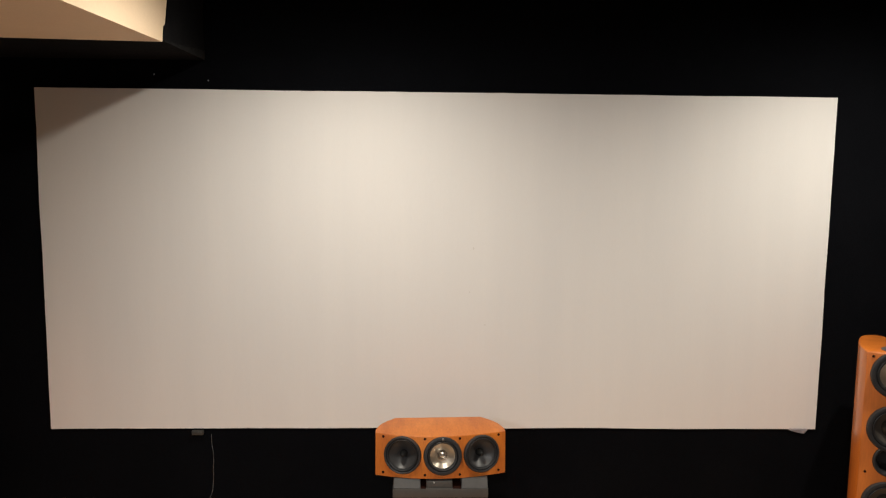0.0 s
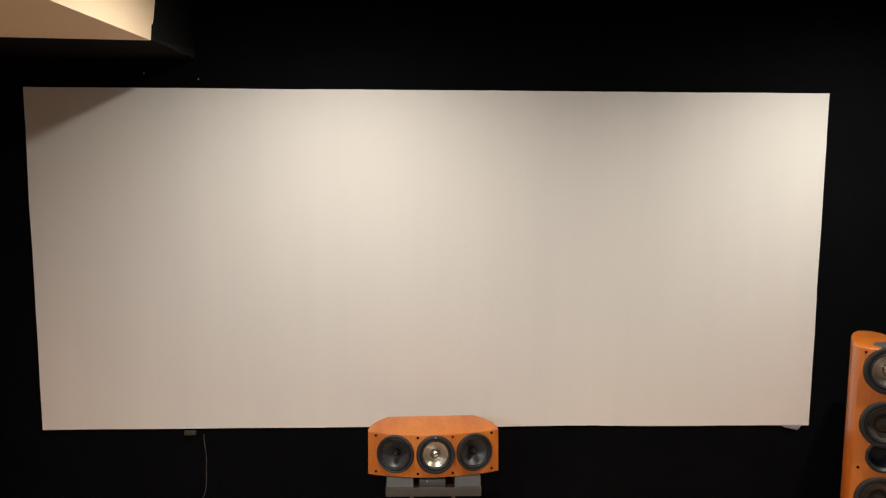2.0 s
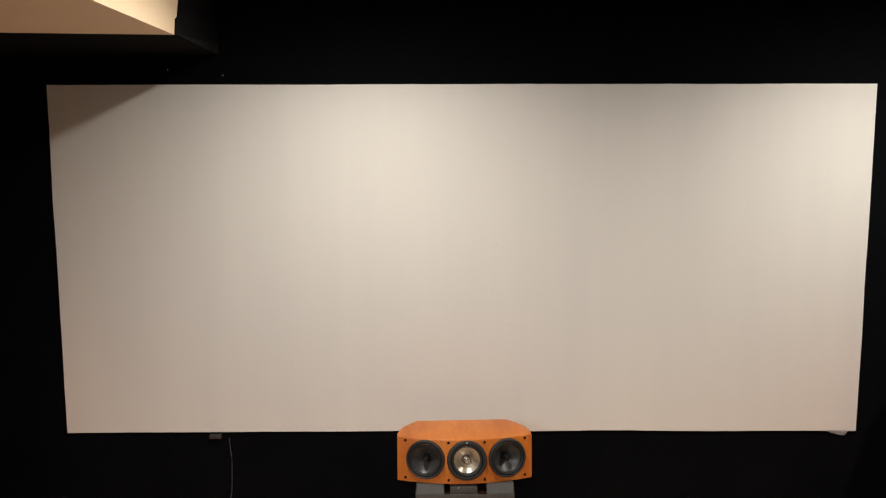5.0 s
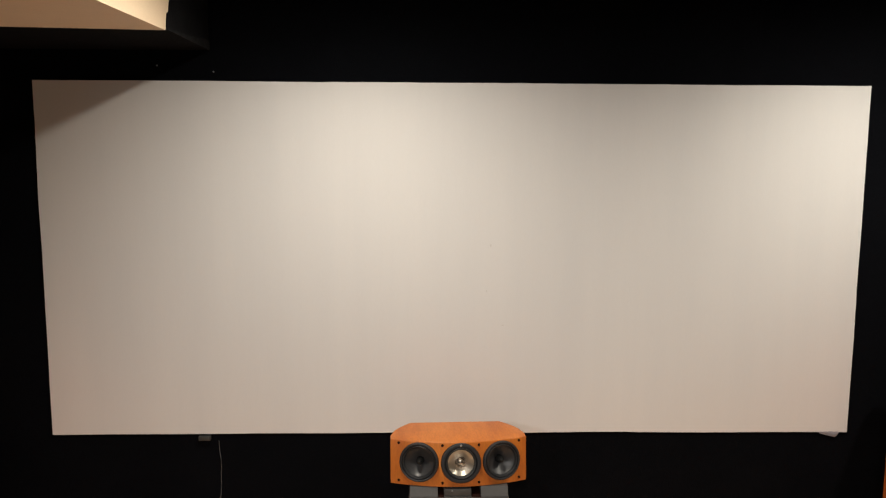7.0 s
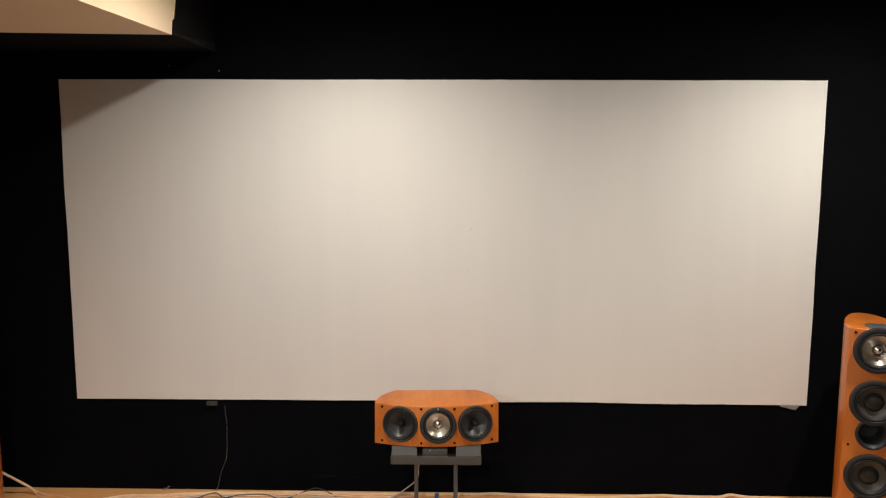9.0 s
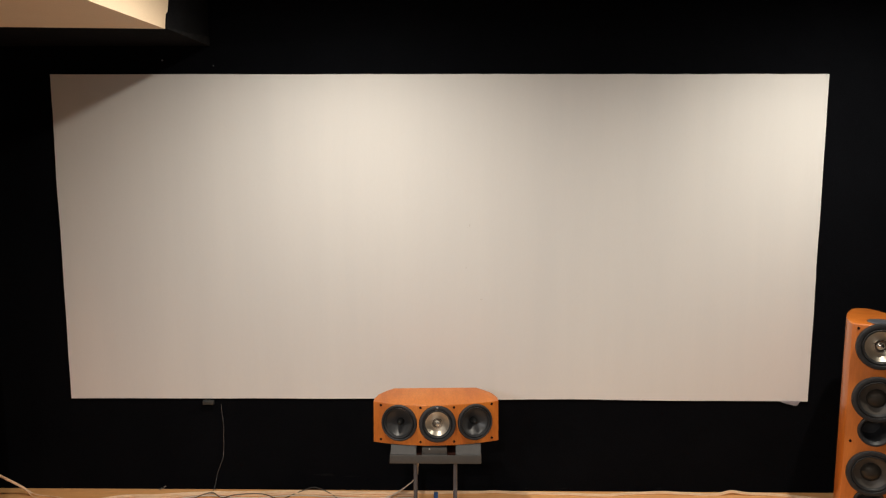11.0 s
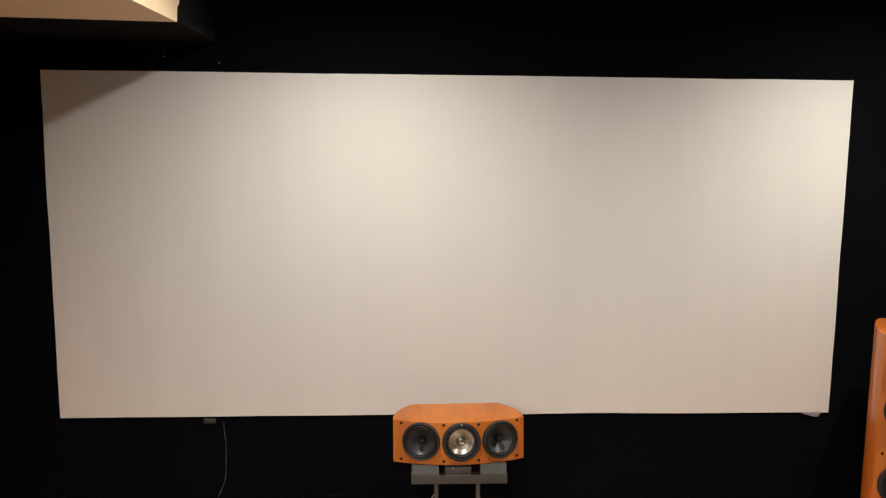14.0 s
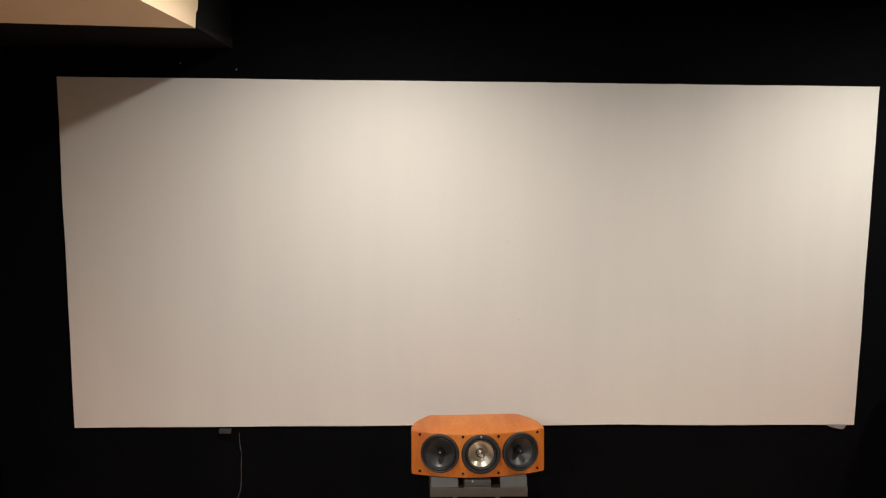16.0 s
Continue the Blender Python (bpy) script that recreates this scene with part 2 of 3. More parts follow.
def carve(ob, cuts):
    """Takes the cutting meshes away from ob for good."""
    cutters = []
    for bm, m in cuts:
        me = bpy.data.meshes.new("cut")
        bmesh.ops.recalc_face_normals(bm, faces=bm.faces)
        bm.to_mesh(me)
        bm.free()
        cutter = new("cut", me)
        cutter.parent, cutter.matrix_basis = ob.parent, m
        cutters.append(cutter)
        mod = ob.modifiers.new("cut", "BOOLEAN")
        mod.operation, mod.object, mod.solver = "DIFFERENCE", cutter, "EXACT"
    bpy.context.view_layer.update()
    done = bpy.data.meshes.new_from_object(ob.evaluated_get(bpy.context.evaluated_depsgraph_get()))
    ob.modifiers.clear()
    ob.data = done
    done.shade_smooth()
    done.set_sharp_from_angle(angle=radians(38))
    for cutter in cutters:
        bpy.data.objects.remove(cutter)


def structure(name, bm, mat, label, category, smooth=False):
    return tagged(part(name, bm, mat, smooth=smooth), label, category, kind="structure")


# ---- the room ----
X0, X1, Y1, WALL = -3.0, 2.75, -5.6, 0.008
GROUND = -0.005
# the rear floor is unseen; its tone and front edge steer bounced light
structure("floor", box(X0 - 0.1, X1 + 0.1, Y1 - 0.1, -0.8, -0.1, GROUND), BOUNCE_FLOOR, "unseen rear floor, grey-brown to set the bounced light", "floor")
structure("floor_front", box(X0 - 0.1, X1 + 0.1, -0.8, WALL + 0.1, -0.1, GROUND), FLOOR, "tan wooden floor meeting the black wall", "floor")
front_wall = structure("wall_north", box(X0 - 0.1, X1 + 0.1, WALL, WALL + 0.1, GROUND, CEIL), VELVET, "wall covered in matt black velvet behind the screen", "wall")
structure("wall_west", box(X0 - 0.1, X0, Y1, WALL, GROUND, CEIL), VELVET, "black side wall of the cinema room", "wall")
structure("wall_east", box(X1, X1 + 0.1, Y1, WALL, GROUND, CEIL), VELVET, "black side wall of the cinema room", "wall")
structure("wall_south", box(X0 - 0.1, X1 + 0.1, Y1 - 0.1, Y1, GROUND, CEIL), TAUPE, "plain taupe painted rear wall", "wall")
structure("ceiling", box(X0 - 0.1, X1 + 0.1, Y1 - 0.1, -0.45, CEIL, CEIL + 0.1), CEILING_PAINT, "plain dark grey painted ceiling", "ceiling")
structure("ceiling_front", box(X0 - 0.1, X1 + 0.1, -0.45, WALL + 0.1, CEIL, CEIL + 0.1), VELVET, "black cloth strip of ceiling along the screen wall", "ceiling")


def soffit_end(step):
    """The slanting end of the painted boxing, seen from its side: (y, z)."""
    return [(-0.506 - step, 2.056), (-0.500 - step, 2.085), (-0.494 - step, 2.112), (-0.474 - step, 2.122), (-0.452 - step, 2.19), (-0.43 - step, 2.26), (-0.40 - step, CEIL - 0.001)]


def soffit():
    bm = prism([(Y1 + 0.001, 2.056)] + soffit_end(0) + [(Y1 + 0.001, CEIL - 0.001)], X0 + 0.001, -1.011, axis="x")
    for v in bm.verts:
        if v.co.y > -1 and v.co.x < -2:
            v.co.y -= 0.17
        if v.co.y < -1 and v.co.x > -2:
            v.co.x -= 0.20
    return structure("ceiling_boxing", bm, CREAM, "cream painted ceiling boxing with a lit side", "soffit")


soffit()
bm = prism([(WALL - 0.001, 2.056 + 0.002)] + [(y + 0.004, z + (0.002 if i == 0 else 0)) for i, (y, z) in enumerate(soffit_end(0))] + [(WALL - 0.001, CEIL - 0.001)], X0 + 0.001, -1.007, axis="x")
for v in bm.verts:
    if v.co.y < -0.2 and v.co.x < -2:
        v.co.y -= 0.17
cover = structure("boxing_cover", bm, BLACK_EDGE, "black cloth cover on the end of the ceiling boxing", "soffit cover")


# thin added wedge: lamplight along the cover's lower side, put into its colour
lit_strip = prism([(-0.50, 2.0575), (WALL - 0.002, 2.0575), (WALL - 0.002, 2.098), (-0.25, 2.076), (-0.50, 2.064)], -1.0075, -1.004, axis="x")
part("lit_strip", lit_strip, LIT_STRIP, cover, "lower edge of the cloth, coloured paler as if catching light", smooth=False)


# ---- the screen ----
def projection_screen():
    thing = empty("projection_screen", pose(0, 0, 0))
    tagged(thing, "wide off-white fixed projection screen panel on the black wall", "projection screen")
    bm = bmesh.new()
    nx, nz, x0, x1, z0, z1 = 120, 52, -1.72, 1.72, 0.445, 1.935
    grid = {}
    for i in range(nx + 1):
        for k in range(nz + 1):
            x, z = x0 + (x1 - x0) * i / nx, z0 + (z1 - z0) * k / nz
            px, pz = x, z
            if i in (0, nx):
                px += 0.0035 * noise.noise((0, z * 3.1, 5 + i)) + 0.0012 * noise.noise((2, z * 19, i))
            if k < 8:
                pz += 0.0045 * (1 - (x / 1.72) ** 2) * (1 - k / 8)
            if k in (0, nz):
                pz += 0.0030 * noise.noise((x * 2.3, 0, 9 + k)) + 0.0010 * noise.noise((x * 17, 2, k))
            grid[i, k] = bm.verts.new((px, 0.0015 * noise.noise((x * 1.6, 3, z * 1.6)), pz))
    for i in range(nx):
        for k in range(nz):
            bm.faces.new((grid[i, k], grid[i + 1, k], grid[i + 1, k + 1], grid[i, k + 1]))
    rim = [grid[i, 0] for i in range(nx)] + [grid[nx, k] for k in range(nz)] + [grid[i, nz] for i in range(nx, 0, -1)] + [grid[0, k] for k in range(nz, 0, -1)]
    back = [bm.verts.new((v.co.x, WALL - 0.001, v.co.z)) for v in rim]
    for a in range(len(rim)):
        b = (a + 1) % len(rim)
        bm.faces.new((rim[a], rim[b], back[b], back[a]))
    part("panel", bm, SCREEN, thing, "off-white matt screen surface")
    for x, z, w, h in ((0.146, 1.265, 0.004, 0.008), (0.131, 1.071, 0.003, 0.005), (0.201, 0.924, 0.007, 0.003), (0.135, 1.255, 0.002, 0.002)):
        bm = bmesh.new()
        rim = [bm.verts.new((x + w * (0.8 + 0.35 * noise.noise((a, x, z))) * math.cos(a), -0.0018, z + h * (0.8 + 0.35 * noise.noise((a, z, x))) * math.sin(a))) for a in [2 * math.pi * q / 14 for q in range(14)]]
        hub = bm.verts.new((x, -0.0021, z))
        foot = [bm.verts.new((v.co.x, 0.0, v.co.z)) for v in rim]
        for q in range(14):
            bm.faces.new((hub, rim[q], rim[(q + 1) % 14]))
            bm.faces.new((rim[q], foot[q], foot[(q + 1) % 14], rim[(q + 1) % 14]))
        part("smudge", bm, BLEMISH, thing, "faint grey smudge")
    return thing


projection_screen()


# ---- loudspeakers ----
def woofer(parent, m, R, mat_cone, plug, name="woofer"):
    """A driver facing -y: trim ring, rubber surround, cone and its middle."""
    rim, edge = {"tweeter": (0.80, 0.665), "cap": (0.81, 0.69)}.get(plug, (0.86, 0.735))
    ring = part(name, lathe([(R * rim, -0.012), (R * rim, 0.003), (R * (rim + 0.025), 0.0065), (R * 0.93, 0.0075), (R * 0.975, 0.006), (R, 0.0015), (R, -0.010)], close=True), TRIM, parent, "black plastic trim ring", m)
    wide = rim - edge
    part("surround", lathe([(R * (rim + 0.01), -0.002), (R * (rim - 0.08 * wide), 0.003), (R * (rim - 0.4 * wide), 0.0058), (R * (rim - 0.72 * wide), 0.0045), (R * edge, -0.001), (R * (edge - 0.015), -0.004), (R * (edge - 0.015), -0.012), (R * (rim + 0.01), -0.012)], close=True), RUBBER, ring, "black rubber surround")
    deep = 0.030 if plug != "cap" else 0.022
    part("cone", lathe([(R * edge, -0.003)] + [(R * (edge - (edge - 0.18) * s), -0.003 - deep * (s ** 0.85)) for s in (0.1, 0.25, 0.4, 0.6, 0.8, 1.0)] + [(R * 0.15, -0.036), (R * (edge - 0.035), -0.012)], close=True), mat_cone, ring, "brushed silver cone" if plug == "tweeter" else "dark grey cone")
    if plug == "point":
        part("phase_plug", lathe([(R * 0.21, -0.034), (R * 0.20, -0.022), (R * 0.165, -0.010), (R * 0.11, 0.000), (R * 0.05, 0.0055), (0, 0.007)], 24), CAP, ring, "glossy black pointed phase plug")
    elif plug == "cap":
        part("dust_cap", lathe([(R * 0.475, -0.026)] + [(R * 0.475 * math.sin(radians(a)) / math.sin(radians(62)), R * 0.475 * (math.cos(radians(a)) - 1) / math.sin(radians(62)) + 0.002) for a in (62, 54, 46, 38, 30, 22, 14, 7)] + [(0, 0.002)], 32), DOME, ring, "glossy dark domed dust cap")
    else:
        part("waveguide", lathe([(R * 0.31, -0.030), (R * 0.31, -0.018), (R * 0.28, -0.0135), (R * 0.24, -0.0165), (R * 0.215, -0.028)], 32), CHROME, ring, "bright silver tweeter rim")
        part("tweeter", lathe([(R * 0.20, -0.026), (R * 0.185, -0.017), (R * 0.14, -0.010), (R * 0.07, -0.006), (0, -0.005)], 32), CHROME, ring, "polished metal tweeter dome")
    return ring


def driver_cut(R, m):
    return lathe([(0, 0.05), (R * 0.955, 0.05), (R * 0.955, -0.045), (0, -0.045)], 40), m


def socket(parent, m):
    part("grille_socket", lathe([(0.0054, -0.004), (0.0054, 0.0008), (0.0044, 0.0012), (0.0037, 0.0002), (0, 0.0)], 12), HOLE, parent, "dark grille peg socket", m)


def center_speaker():
    thing = empty("center_speaker", pose(-0.0015, -0.297, 0.3913, 0, 0, 2.6))
    tagged(thing, "orange cherry veneer centre loudspeaker with three exposed round drivers", "loudspeaker")
    oy, tall, front, sag, half, lean = 0.30, 0.1695, -0.424, 0.053, 0.262, 0.018

    def face(x):
        return front + sag * (x / half) ** 2 + oy
    plan = [(half * (2 * i / 24 - 1), face(half * (2 * i / 24 - 1))) for i in range(25)]
    side = [(0.2625, -0.338), (0.2585, -0.303), (0.2495, -0.270), (0.235, -0.242), (0.215, -0.214), (0.192, -0.189), (0.183, -0.178)]
    plan += [(x, y + oy) for x, y in side] + [(-x, y + oy) for x, y in reversed(side)]
    bm = prism(plan, 0, tall, 0.0035)
    for v in bm.verts:
        if v.co.y < -0.03:
            v.co.y += lean * v.co.z / tall
    cabinet = part("cabinet", bm, WOOD, thing, "orange cherry wood veneer cabinet")
    tip = -math.degrees(math.atan(lean / tall))
    cuts, spots = [], []
    for x, R in ((-0.155, 0.0755), (0.004, 0.0765), (0.162, 0.0755)):
        turn = math.degrees(math.atan(2 * sag * x / half ** 2))
        m = pose(x, face(x) - 0.003 + lean * 0.54, 0.0915, tip, 0, turn)
        spots.append((x, R, m))
        cuts.append(driver_cut(R, m))
    carve(cabinet, cuts)
    for x, R, m in spots:
        mid = abs(x) < 0.05
        ring = woofer(thing, m, R, SILVER if mid else CONE, "tweeter" if mid else "point", "coaxial_driver" if mid else "woofer")
        if mid:
            part("badge", lathe([(0.0042, 0.004), (0.0042, 0.0085), (0.003, 0.0092), (0, 0.0093)], 16), NAIL, ring, "small silver badge", pose(0, 0, R * 0.90))
    for x in (-0.231, -0.066, 0.073, 0.233):
        for z in (0.016, 0.158):
            socket(thing, pose(x, face(x) - 0.0005 + lean * z / tall, z, tip, 0, math.degrees(math.atan(2 * sag * x / half ** 2))))
    return thing


def speaker_stand():
    thing = empty("speaker_stand", pose(0, -0.34, 0))
    tagged(thing, "dark grey metal speaker stand with two round legs", "speaker stand")
    oy = 0.34

    def wedge(x0, x1, mat, name, label):
        bm = prism([(-0.427 + oy, 0.3555), (-0.411 + oy, 0.391), (-0.23 + oy, 0.391), (-0.23 + oy, 0.3555)], x0, x1, axis="x")
        bmesh.ops.bevel(bm, geom=list(bm.edges), offset=0.0015, segments=2, affect="EDGES")
        part(name, bm, mat, thing, label, smooth=True)
    part("tray", box(-0.189, 0.189, -0.430 + oy, -0.22 + oy, 0.318, 0.355, 0.002), STEEL, thing, "grey powder-coated tray")
    wedge(-0.185, -0.080, STEEL, "rest", "sloping grey rest")
    wedge(0.084, 0.187, STEEL, "rest", "sloping grey rest")
    bm = box(-0.056, 0.047, -0.424 + oy, -0.30 + oy, 0.3555, 0.383, 0.002)
    part("clamp", bm, STEEL, thing, "grey middle clamp block")
    part("clamp_cap", box(-0.052, 0.043, -0.411 + oy, -0.31 + oy, 0.3832, 0.391, 0.0012), TRIM, thing)
    part("screw", lathe([(0.0035, -0.002), (0.0035, 0.0015), (0.002, 0.003), (0, 0.003)], 12), NAIL, thing, "tiny bright screw", pose(-0.025, -0.424 + oy, 0.378))
    for x0, x1 in ((-0.0785, -0.0575), (0.0485, 0.0825)):
        part("slot", box(x0, x1, -0.429 + oy, -0.25 + oy, 0.3545, 0.3575, 0.0005), HOLE, thing, "dark slot between the rests")
    for x in (-0.087, 0.0825):
        part("leg", tube([(x, 0, 0.010), (x, 0, 0.16), (x, 0, 0.32)], 0.009, 16, 3), TUBE, thing, "round grey metal leg")
    part("base_plate", box(-0.17, 0.17, -0.13, 0.13, GROUND, 0.0115, 0.003), STEEL, thing)
    return thing


def tower_speaker(m):
    thing = empty("tower_speaker", m)
    tagged(thing, "tall orange cherry veneer floorstanding loudspeaker with exposed drivers", "loudspeaker", "pair of tower speakers")
    half, sag, top = 0.107, 0.022, 0.926

    def face(x):
        return sag * (x / half) ** 2
    plan = [(half * (2 * i / 16 - 1), face(half * (2 * i / 16 - 1))) for i in range(17)]
    side = [(0.1115, 0.036), (0.1118, 0.080), (0.1078, 0.125), (0.0985, 0.173), (0.0865, 0.220), (0.071, 0.267), (0.054, 0.307), (0.033, 0.335), (0.011, 0.346)]
    plan += side + [(-x, y) for x, y in reversed(side)]
    plan = [(x - 0.0055, y) for x, y in plan]
    cabinet = part("cabinet", prism(plan, 0.035, top, 0.006), WOOD_TALL, thing, "orange cherry wood veneer cabinet")
    spots = [(0.841, 0.0925, SILVER, "tweeter", "coaxial_driver"), (0.627, 0.0930, WARM_CONE, "cap", "woofer"), (0.320, 0.0945, WARM_CONE, "cap", "woofer")]
    dx = -0.009
    cuts = [driver_cut(R, pose(dx, -0.002, z)) for z, R, *_ in spots]
    for z in (0.497, 0.188):
        cuts.append((lathe([(0, 0.05), (0.056, 0.05), (0.050, -0.10), (0, -0.10)], 36), pose(dx, 0, z)))
    carve(cabinet, cuts)
    for z, R, mat, plug, name in spots:
        woofer(thing, pose(dx, -0.002, z), R, mat, plug, name)
    for z in (0.497, 0.188):
        part("port", lathe([(0.0635, -0.006), (0.0635, 0.002), (0.061, 0.0045), (0.055, 0.004), (0.047, -0.006), (0.041, -0.022), (0.039, -0.085), (0, -0.086)], 40), TRIM, thing, "flared black bass port", pose(dx, -0.001, z))
    part("badge", prism([(0.053 * math.cos(a), 0.050 * math.sin(a)) for a in [2 * math.pi * q / 28 for q in range(28)]], 0, 0.004, 0.0015), BADGE, thing, "oval grey plate on the top", pose(0.002, 0.064, top - 0.0005))
    for x in (-0.092, 0.092):
        for z in (0.908, 0.443, 0.075):
            socket(thing, pose(x, face(x + 0.0055) - 0.0005, z, 0, 0, math.degrees(math.atan(2 * sag * x / half ** 2))))
    part("plinth", prism([(1.06 * x, 1.04 * y - 0.006) for x, y in plan], GROUND, 0.0355, 0.004), TRIM, thing, "black plinth")
    return thing


center_speaker()
speaker_stand()
right_tower = tower_speaker(pose(1.761, -0.508, 0, 0, 0, -15))
copy_thing(right_tower, pose(-1.955, -0.508, 0, 0, 0, 15))

# ---- small things on the wall ----
box_thing = empty("cable_box", pose(-1.074, WALL, 0.427))
tagged(box_thing, "small grey plastic cable box under the screen edge", "cable box")
part("body", box(-0.025, 0.025, -0.018, 0.0, -0.0075, 0.0115, 0.002), BOX_GREY, box_thing)
part("lid", box(-0.010, 0.022, -0.0205, -0.0178, -0.0045, 0.0085, 0.001), BOX_GREY, box_thing)
tagged(part("thin_wire", tube([(-1.012, -0.004, 0.418), (-1.013, 0.0, 0.36), (-1.007, -0.004, 0.29), (-1.008, -0.002, 0.22), (-1.010, -0.005, 0.165), (-1.030, -0.006, 0.12), (-1.045, -0.004, 0.08), (-1.052, -0.010, 0.03), (-1.060, -0.022, -0.002)], 0.0011, 6, 8, wobble=0.006), FINE_WIRE), "thin dull wire hanging down the black wall", "wire")


def scrap():
    bm = bmesh.new()
    rows = []
    for i in range(13):
        s = i / 12
        x = 1.598 + 0.085 * s
        drop = 0.021 * (s ** 0.8) * (1 if s < 0.86 else max(0, (1 - s) / 0.14)) + 0.003
        rows.append([bm.verts.new((x, 0.004 - 0.006 * noise.noise((s * 9, k * 1.7, 1)) - 0.004, 0.449 - (drop + 0.004) * k / 3 + 0.002 * noise.noise((s * 14, k, 4)))) for k in range(4)])
    for a, b in zip(rows, rows[1:]):
        for k in range(3):
            bm.faces.new((a[k], b[k], b[k + 1], a[k + 1]))
    bmesh.ops.solidify(bm, geom=list(bm.faces), thickness=0.0015)
    return bm


tagged(part("plastic_scrap", scrap(), SCRAP), "crumpled milky plastic scrap poking out under the screen", "plastic scrap")
for x, z in ((-0.991, 1.973), (-1.218, 1.996)):
    nail = part("nail", lathe([(0.002, -0.002), (0.002, 0.002), (0.0032, 0.0022), (0.0026, 0.0036), (0, 0.004)], 10), NAIL, m=pose(x, WALL - 0.001, z))
    tagged(nail, "tiny shiny nail head in the black wall", "nail", "nails in the wall")

# ---- cables on the floor ----
def cable(name, points, r, mat, label, wobble=0.0):
    points = [(x, y, z + GROUND * max(0, 1 - z / 0.1)) for x, y, z in points]
    return tagged(part(name, tube(points, r, 8, 8, wobble=wobble), mat), label, "cable")


cable("speaker_cable", [(-2.10, -0.16, 0.185), (-2.06, -0.12, 0.139), (-2.003, -0.085, 0.083), (-1.955, -0.062, 0.040), (-1.925, -0.064, 0.022), (-1.905, -0.072, 0.010)], 0.0058, PALE_WIRE, "pale thick speaker cable running down to the floor")
cable("speaker_cable", [(-1.925, -0.064, 0.022), (-1.87, -0.072, 0.005), (-1.778, -0.089, 0.004), (-1.70, -0.12, 0.004), (-1.58, -0.16, 0.004), (-1.40, -0.17, 0.004)], 0.0024, PALE_WIRE, "thin pale wire curving over the floor")
cable("speaker_cable", [(-1.930, -0.062, 0.024), (-1.89, -0.085, 0.005), (-1.83, -0.117, 0.004), (-1.75, -0.160, 0.004), (-1.66, -0.20, 0.004)], 0.0024, PALE_WIRE, "thin pale wire curving over the floor")
for q, (dy, r) in enumerate(((0.0, 0.0042), (-0.012, 0.0034), (-0.034, 0.004), (-0.058, 0.003))):
    pts = [(-1.68, -0.165 + dy, r), (-1.571, -0.115 + dy, r), (-1.47, -0.074 + dy, r), (-1.35, -0.068 + 0.8 * dy, r), (-1.235, -0.052 + dy, r), (-1.081, -0.036 + 0.6 * dy, r + 0.002), (-0.877, -0.029 + dy, r), (-0.635, -0.022 + 0.7 * dy, r + 0.003), (-0.365, -0.024 + dy, r), (-0.1, -0.018 + dy, r)]
    if q < 2:
        pts += [(0.1, -0.014 + dy, r), (0.281, -0.010 + dy, r + 0.002), (0.394, -0.015 + dy, r), (0.60, -0.022 + dy, r), (0.778, -0.034 + dy, r), (0.905, -0.016 + dy, r), (1.06, -0.008 + dy, r + 0.002), (1.229, -0.019 + dy, r), (1.317, -0.017 + dy, r), (1.386, -0.008 + dy, r + 0.009), (1.456, -0.012 + dy, r + 0.002), (1.624, -0.024 + dy, r), (1.80, -0.07 + dy, r)]
    cable("speaker_cable", pts, r, PALE_WIRE if q != 3 else WHITE_WIRE, "pale speaker cable lying along the foot of the wall", 0.002)
cable("white_cable", [(-0.062, -0.29, 0.322), (-0.064, -0.285, 0.300), (-0.076, -0.265, 0.265), (-0.083, -0.22, 0.215), (-0.088, -0.16, 0.150), (-0.110, -0.11, 0.097), (-0.139, -0.10, 0.070), (-0.171, -0.10, 0.047), (-0.223, -0.10, 0.019), (-0.30, -0.10, 0.005), (-0.42, -0.085, 0.004)], 0.0026, WHITE_WIRE, "white cable sagging from the stand to the floor")
for pts in (((-0.74, -0.13, 0.004), (-0.69, -0.07, 0.005), (-0.645, -0.032, 0.010), (-0.59, -0.026, 0.027), (-0.553, -0.028, 0.022), (-0.499, -0.045, 0.006), (-0.46, -0.09, 0.004), (-0.40, -0.13, 0.004)),
            ((-1.13, -0.10, 0.004), (-1.09, -0.07, 0.012), (-1.05, -0.06, 0.014), (-1.0, -0.09, 0.006), (-0.93, -0.07, 0.012), (-0.82, -0.06, 0.010), (-0.74, -0.10, 0.004))):
    cable("black_cable", list(pts), 0.0021, BLACK_WIRE, "thin black cable looping over the pale wires")
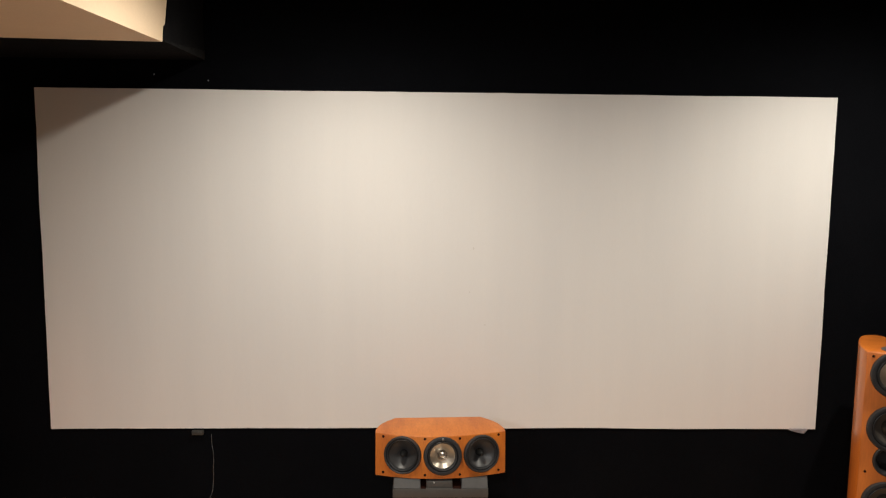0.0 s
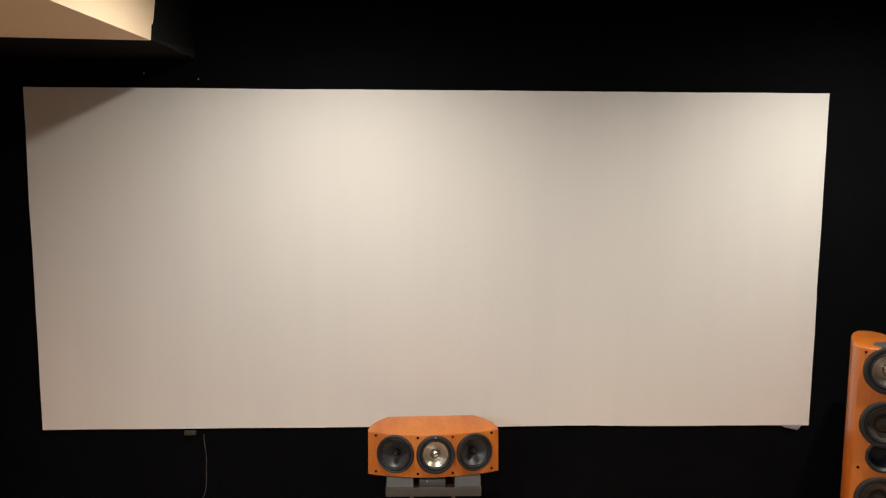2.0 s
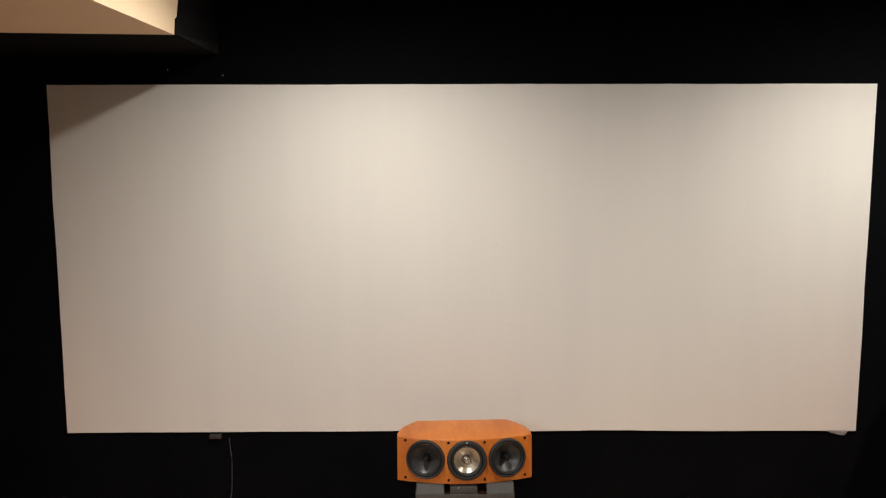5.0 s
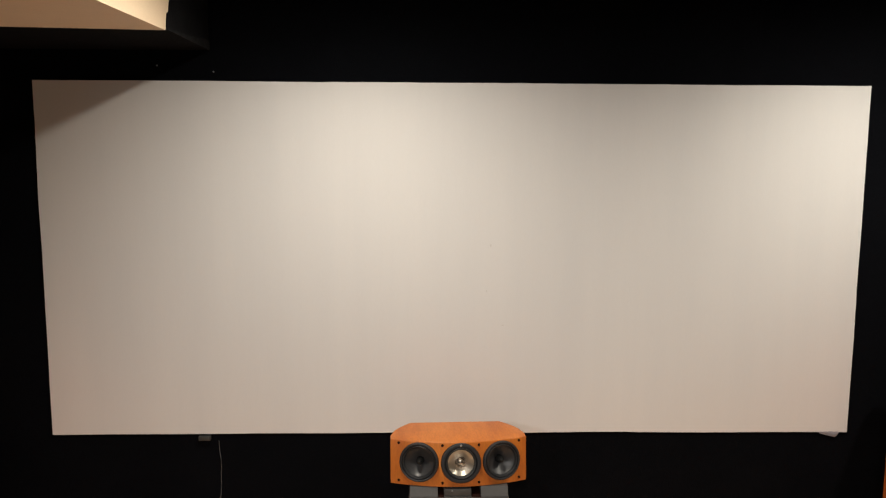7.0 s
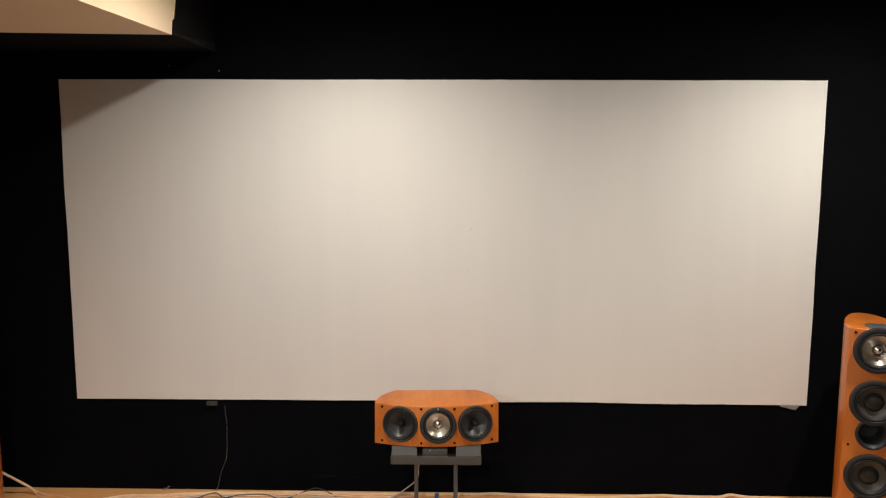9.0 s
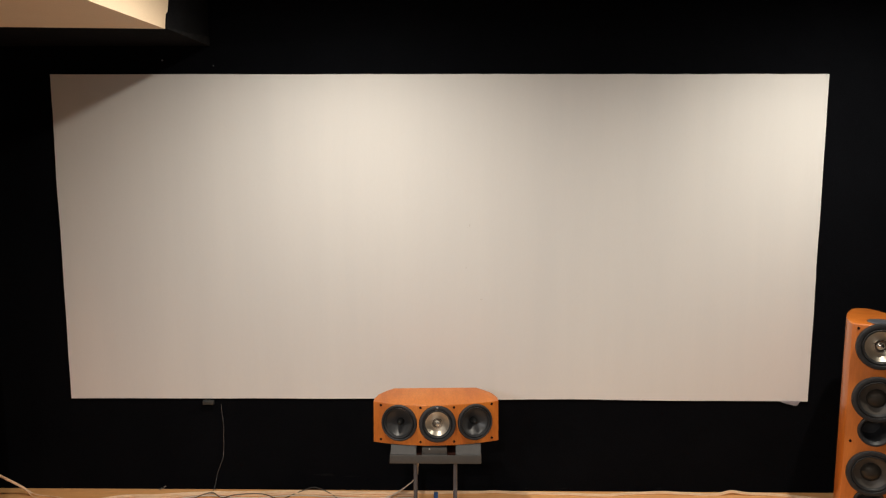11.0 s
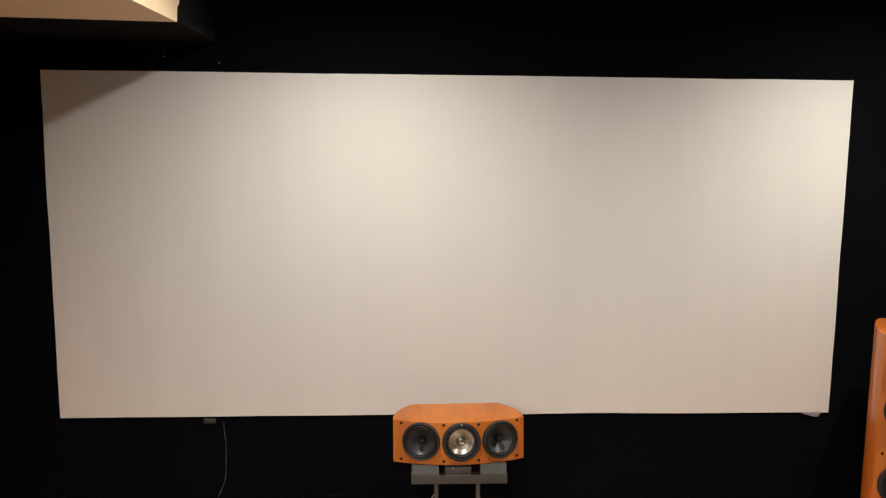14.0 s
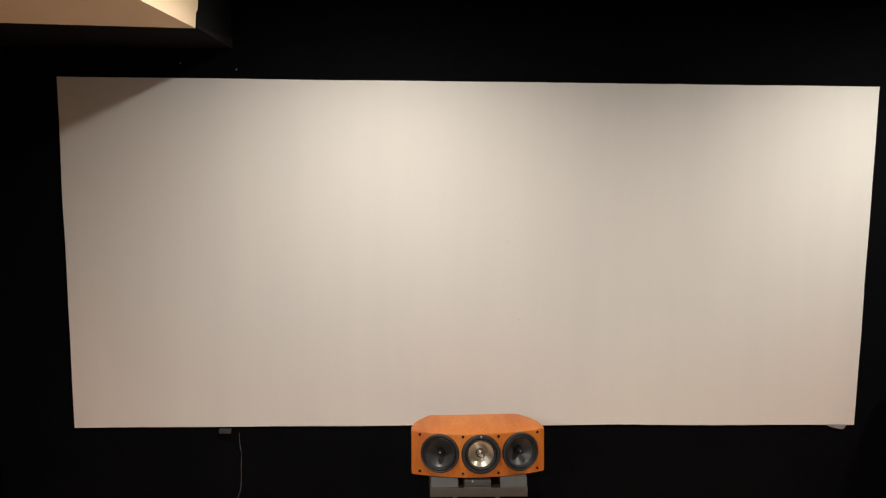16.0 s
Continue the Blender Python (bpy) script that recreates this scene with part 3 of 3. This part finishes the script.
tagged(part("blue_tape", box(-0.016, 0.003, -0.080, -0.014, GROUND, 0.002, 0.002), TAPE), "small scrap of blue tape on the floor", "tape")


lint = tube([(-1.325, -0.006, -0.003), (-1.312, -0.010, 0.007), (-1.303, -0.008, 0.004), (-1.298, -0.010, 0.013), (-1.291, -0.006, 0.016)], 0.0022, 6, 6, wobble=0.004)
tagged(part("lint", lint, LINT), "small pale twist of lint at the foot of the black wall", "lint")


def patch(x, z, w, h, seed):
    """A thin ragged patch of dust lying on the wall."""
    bm = bmesh.new()
    rim = []
    for q in range(22):
        a = 2 * math.pi * q / 22
        k = 0.75 + 0.5 * noise.noise((math.cos(a) * 1.7, math.sin(a) * 1.7, seed))
        rim.append((x + w * k * math.cos(a), z + h * k * math.sin(a)))
    low = [bm.verts.new((px, WALL - 0.0002, pz)) for px, pz in rim]
    top = [bm.verts.new((px, WALL - 0.0012, pz)) for px, pz in rim]
    bm.faces.new(top)
    for q in range(22):
        bm.faces.new((low[q], low[(q + 1) % 22], top[(q + 1) % 22], top[q]))
    return bm


for q, (x, z, w, h) in enumerate(((-0.53, 0.071, 0.07, 0.007), (-0.41, 0.064, 0.05, 0.004), (-1.303, 0.010, 0.012, 0.006), (0.726, 0.074, 0.003, 0.003), (0.60, 0.010, 0.012, 0.005), (0.42, 0.009, 0.008, 0.004), (1.05, 0.010, 0.016, 0.004))):
    part("scuff", patch(x, z, w, h, q * 3.7), SCUFF, front_wall, "pale dusty scuff")

# ---- recessed lamps ----
# the added rear fill lamp gets the same housing as the others
for lx, ly, lz, *_ in LIGHTS:
    lamp = empty("downlight", pose(lx, ly, lz))
    tagged(lamp, "round recessed ceiling downlight, switched on", "downlight", "ceiling downlights")
    up = pose(0, 0, 0, 90)
    part("trim_ring", lathe([(0.050, -0.001), (0.050, 0.004), (0.058, 0.007), (0.070, 0.005), (0.072, 0.0), (0.072, -0.001)], 32, close=True), WHITE_TRIM, lamp, "white trim ring", up)
    part("lens", lathe([(0.050, 0.0005), (0.049, 0.003), (0, 0.0045)], 24), GLOW, lamp, "glowing lens", up)
